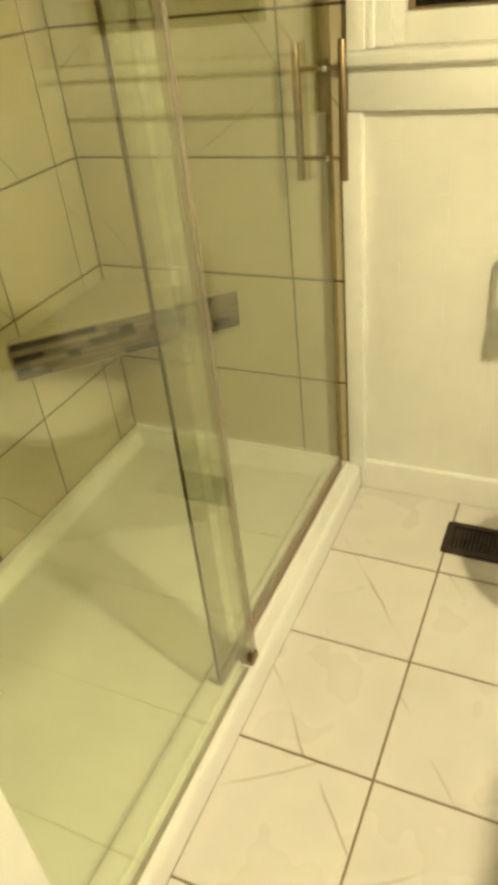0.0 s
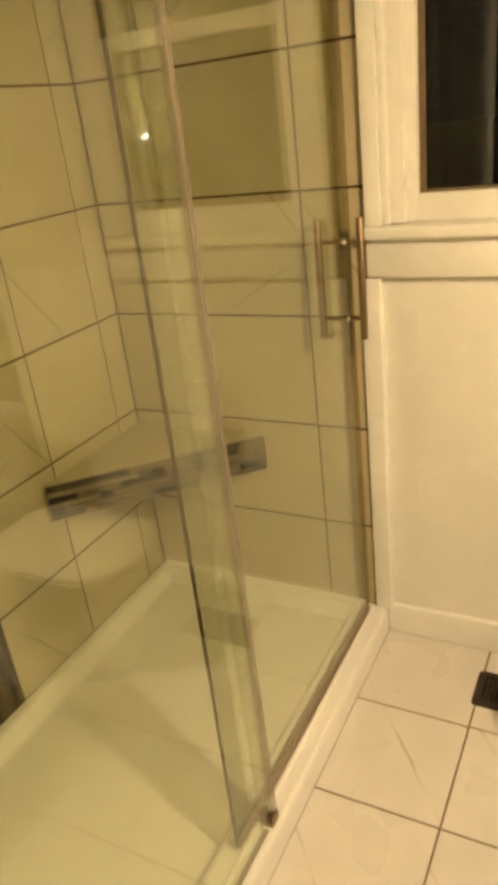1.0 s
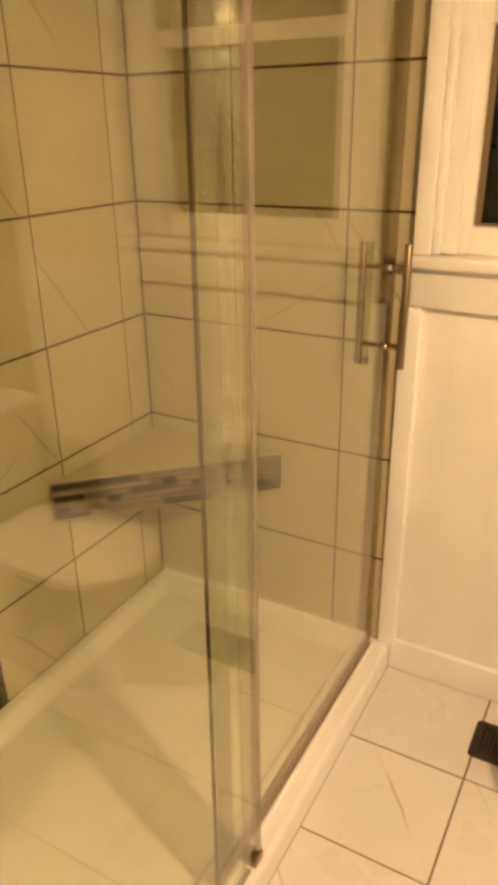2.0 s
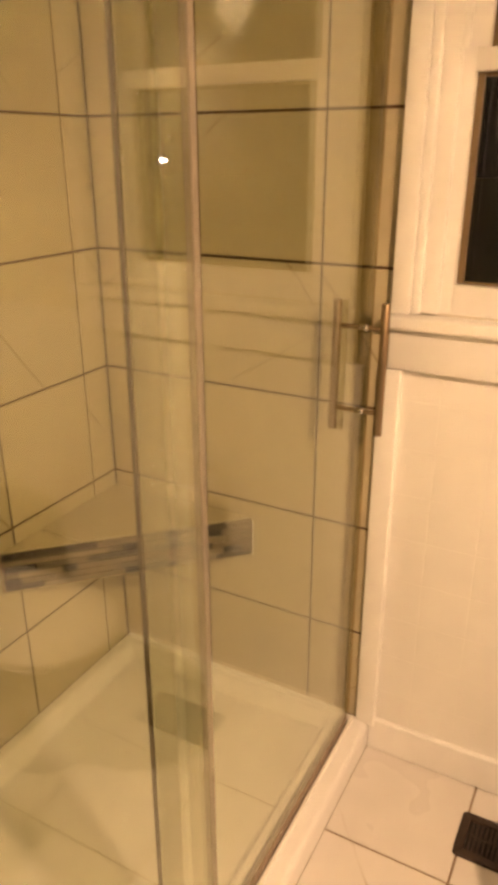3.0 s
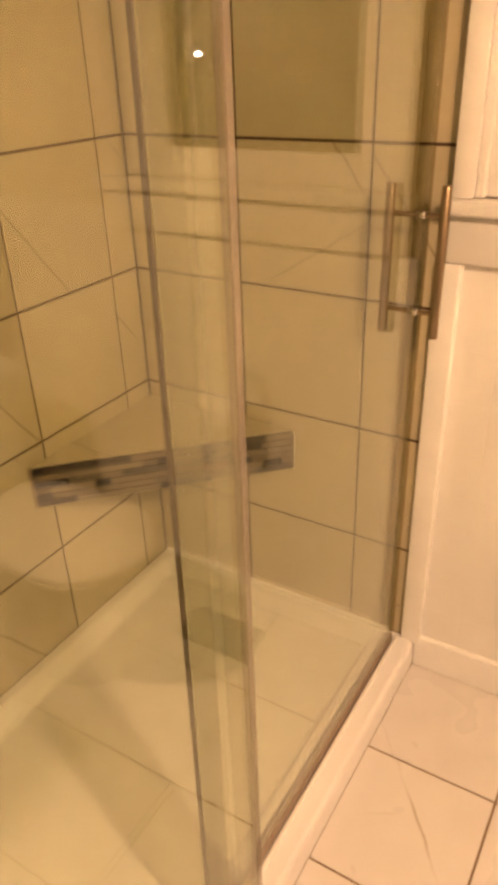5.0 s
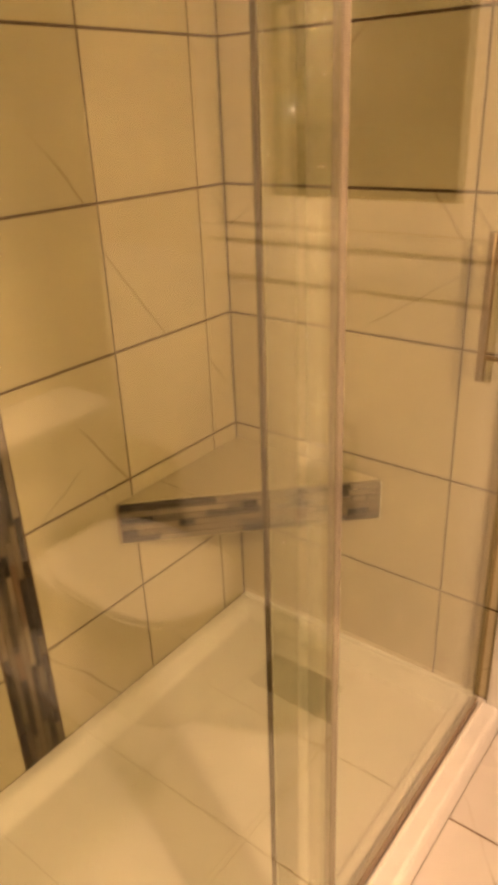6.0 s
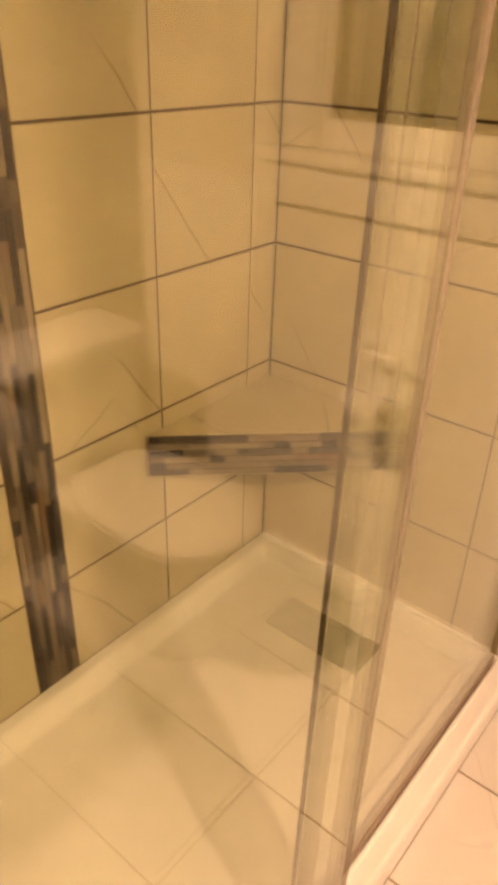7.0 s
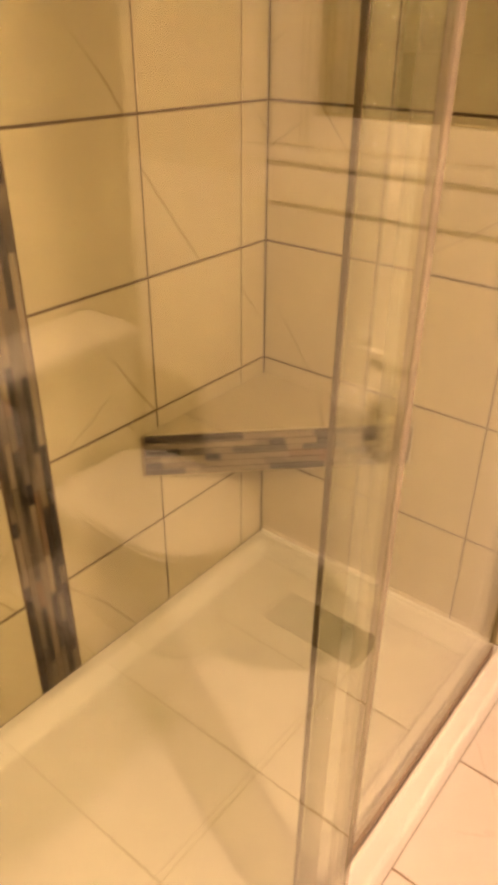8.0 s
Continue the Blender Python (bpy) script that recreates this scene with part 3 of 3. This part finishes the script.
part("seat", loft([oval(1.300, 1.80, 0.170, 0.386), oval(1.294, 1.80, 0.175, 0.391), oval(1.294, 1.80, 0.175, 0.400), oval(1.302, 1.80, 0.169, 0.404)]), M_SEAT, toilet, smooth=50)
part("lid", loft([oval(1.302, 1.805, 0.170, 0.406), oval(1.296, 1.805, 0.175, 0.410), oval(1.296, 1.805, 0.175, 0.418), oval(1.304, 1.80, 0.168, 0.425), oval(1.40, 1.76, 0.11, 0.430)]), M_SEAT, toilet, smooth=50)
for y in (TY - 0.08, TY + 0.08):
    part("hinge", rod((1.815, y - 0.022, 0.405), (1.815, y + 0.022, 0.405), 0.012, 16, 0.002), M_SEAT, toilet, smooth=40)


def slab(x0, x1, half, z, r=0.045, count=6):
    pts = []
    for cx, cy, a0 in ((x1 - 0.012, TY + half - 0.012, 0), (x0 + r, TY + half - r, 90), (x0 + r, TY - half + r, 180), (x1 - 0.012, TY - half + 0.012, 270)):
        q = 0.012 if cx > (x0 + x1) / 2 else r
        for i in range(count + 1):
            a = radians(a0 + 90 * i / count)
            pts.append((cx + q * math.cos(a), cy + q * math.sin(a), z))
    return pts


part("tank", loft([slab(1.855, 2.04, 0.185, 0.386), slab(1.85, 2.04, 0.190, 0.392), slab(1.835, 2.04, 0.205, 0.690), slab(1.838, 2.04, 0.202, 0.697)]), M_CHINA, toilet, smooth=45)
part("tank_lid", loft([slab(1.826, 2.044, 0.214, 0.698), slab(1.820, 2.046, 0.220, 0.703), slab(1.820, 2.046, 0.220, 0.725), slab(1.828, 2.044, 0.212, 0.735)]), M_CHINA, toilet, smooth=45)

# ---- unseen vanity below the wall light, added to shade the floor by the toilet ----
vanity = thing("unseen_vanity", (1.80, -1.30, 0.0), "unseen dark brown wooden vanity cabinet with a pale stone top, added to shade the floor", "vanity")
M_WOOD = plain("dark_stained_wood", (0.055, 0.032, 0.018), 0.4, vary=0.35, scale=18.0, bump=0.1)
M_TOP = plain("pale_stone_top", (0.52, 0.48, 0.42), 0.25, vary=0.15, scale=25.0, bump=0.03)
VN, VS = -0.87, -1.83
part("body", box(1.60, 2.045, VS + 0.02, VN - 0.02, 0.0905, 0.79, bevel=0.003), M_WOOD, vanity)
part("toe_kick", box(1.66, 2.045, VS + 0.03, VN - 0.03, 0.0005, 0.090), M_WOOD, vanity)
part("countertop", box(1.56, 2.048, VS, VN, 0.7905, 0.82, bevel=0.006, seg=3), M_TOP, vanity, "pale stone countertop", smooth=35)
for y0, y1, knob in ((VS + 0.035, -1.313, -1.35), (-1.307, VN - 0.035, -1.27)):
    leaf = part("door", box(1.581, 1.5995, y0, y1, 0.105, 0.775, bevel=0.003), M_WOOD, vanity)
    part("panel", box(1.577, 1.5805, y0 + 0.06, y1 - 0.06, 0.165, 0.715, bevel=0.0015), M_WOOD, leaf)
    part("knob", ball((1.568, knob, 0.62), 0.012), M_NICKEL, leaf, "small metal knob", smooth=60)

# ---- lamp on the wall across from the shower, seen mirrored in the glass ----
LX, LY, LZ = 1.88, -1.235, 2.05
lamp = thing("vanity_light", (ROOM_X, LY, LZ), "metal wall light with one frosted shade and a lit bulb", "wall light")
part("wall_plate", rod((2.028, LY, LZ + 0.05), (2.0498, LY, LZ + 0.05), 0.055, 32, 0.004), M_NICKEL, lamp, smooth=40)
part("arm", tube([(2.0275 - (2.0275 - LX) * math.sin(i / 10 * math.pi / 2), LY, LZ + 0.05 + 0.04 * math.sin(i / 10 * math.pi)) for i in range(11)], 0.008), M_NICKEL, lamp, smooth=40)
part("cap", rod((LX, LY, LZ + 0.0505), (LX, LY, LZ + 0.062), 0.03, 28, 0.003), M_NICKEL, lamp, smooth=40)
part("shade", loft([[(LX + r * math.cos(a * math.pi / 10), LY + r * math.sin(a * math.pi / 10), LZ + z) for a in range(20)] for r, z in ((0.074, -0.024), (0.070, 0.02), (0.050, 0.044), (0.02, 0.05))]), M_SHADE, lamp, "lit frosted glass shade", smooth=60)
bm = bmesh.new()
bmesh.ops.create_uvsphere(bm, u_segments=18, v_segments=12, radius=0.042, matrix=Matrix.Translation((LX, LY, LZ - 0.048)))
part("bulb", bm, M_BULB, lamp, "lit round bulb", smooth=80)

# ---- outside the window: dark lawn with one small lamp ----
solid("ground", box(-40, 40, 0.4, 60, -0.9, -0.5), M_SOIL, "dark lawn at night outside the window", "lawn", "structure")
yard = thing("yard_lamp", (7.09, 8.38, -0.5), "small lit lamp on a black post outside at night", "yard lamp")
part("post", rod((7.09, 8.38, -0.5), (7.09, 8.38, 1.35), 0.03, 16), M_POST, yard, smooth=40)
part("globe", ball((7.09, 8.38, 1.39), 0.019), M_YARD_BULB, yard, "lit white globe", smooth=80)

# ---- tiles ----
def tile_wall(parent, spans, rows, to_place, u, v, name="tile", mat=M_WALL_TILE, t=0.012, wide=0.001):
    for a0, a1 in spans:
        for b0, b1 in rows:
            w, h = a1 - a0 - GROUT, b1 - b0 - GROUT - wide
            jitter = random.uniform(-0.0004, 0.0002)
            piece(name, piece_mesh(w, h, t, mat), parent, to_place((a0 + a1) / 2, (b0 + b1) / 2, t - jitter), u, v, random.random() < 0.5)


JOINTS_Z = (0.082, 0.354, 0.659, 0.969, 1.2815, 1.589, 1.8965, 2.204, ROOM_Z)
ROWS_Z = list(zip(JOINTS_Z, JOINTS_Z[1:]))
tile_wall(wall_north, [(0.0, 0.310), (0.310, 0.6225), (0.6225, 0.7895)], ROWS_Z, lambda a, b, t: (a, t, b), (1, 0, 0), (0, 0, 1))
tile_wall(wall_west, [(-0.0925, 0.0), (-0.398, -0.0925), (-0.7015, -0.398), (-1.1175, -0.811), (NEAR_Y, -1.1175)], ROWS_Z, lambda a, b, t: (-t, a, b), (0, 1, 0), (0, 0, 1))
FLOOR_X = [(0.8025, 1.0995)] + [(1.0995 + TILE * k, min(1.0995 + TILE * (k + 1), ROOM_X)) for k in range(4)]
FLOOR_Y = [(-0.298 - TILE * k - TILE, -0.298 - TILE * k) for k in range(8)] + [(-0.298, 0.0095)]
tile_wall(floor, FLOOR_X, FLOOR_Y, lambda a, b, t: (a, b, -t), (1, 0, 0), (0, 1, 0), mat=M_FLOOR_TILE, wide=0.0)

# mosaic stripe in the long wall: upright strips in columns
LENGTHS = (0.036, 0.050, 0.075, 0.105, 0.130, 0.165)
COLS = 7
CW = 0.1065 / COLS
for c in range(COLS):
    z = 0.083 - random.uniform(0, 0.05)
    y = -0.8095 + CW * (c + 0.5)
    while z < 2.05:
        l = random.choice(LENGTHS)
        lo, hi = max(z, 0.083), z + l
        if hi - lo > 0.012:
            piece("mosaic_strip", piece_mesh(round(hi - lo, 3) - 0.0016, CW - 0.0016, 0.0115 + random.choice((0.0, 0.0006, 0.0012)), M_MOSAIC, 0.0008), wall_west, (-0.012, y, (lo + hi) / 2), (0, 0, 1), (0, -1, 0))
        z = hi
part("mosaic_bed", box(-0.0121, -0.0015, -0.8105, -0.7025, 0.082, ROOM_Z), M_GROUT, wall_west, "dark grout")

# mosaic along the seat's front edge
RH = (BZ1 - 0.002 - BZ0) / 6
for r in range(6):
    s = 0.008 - random.uniform(0, 0.04)
    while s < LENGTH - 0.012:
        l = random.choice(LENGTHS)
        lo, hi = max(s, 0.008), min(s + l, LENGTH - 0.008)
        if hi - lo > 0.01:
            p = FACE + U * ((lo + hi) / 2) + Vector((0, 0, BZ0 + RH * (r + 0.5))) - N * 0.004
            piece("mosaic_strip", piece_mesh(round(hi - lo, 3) - 0.0016, RH - 0.0016, 0.0095 + random.choice((0.0, 0.0006, 0.0012)), M_MOSAIC, 0.0008), seat, p, U, (0, 0, 1))
        s += l
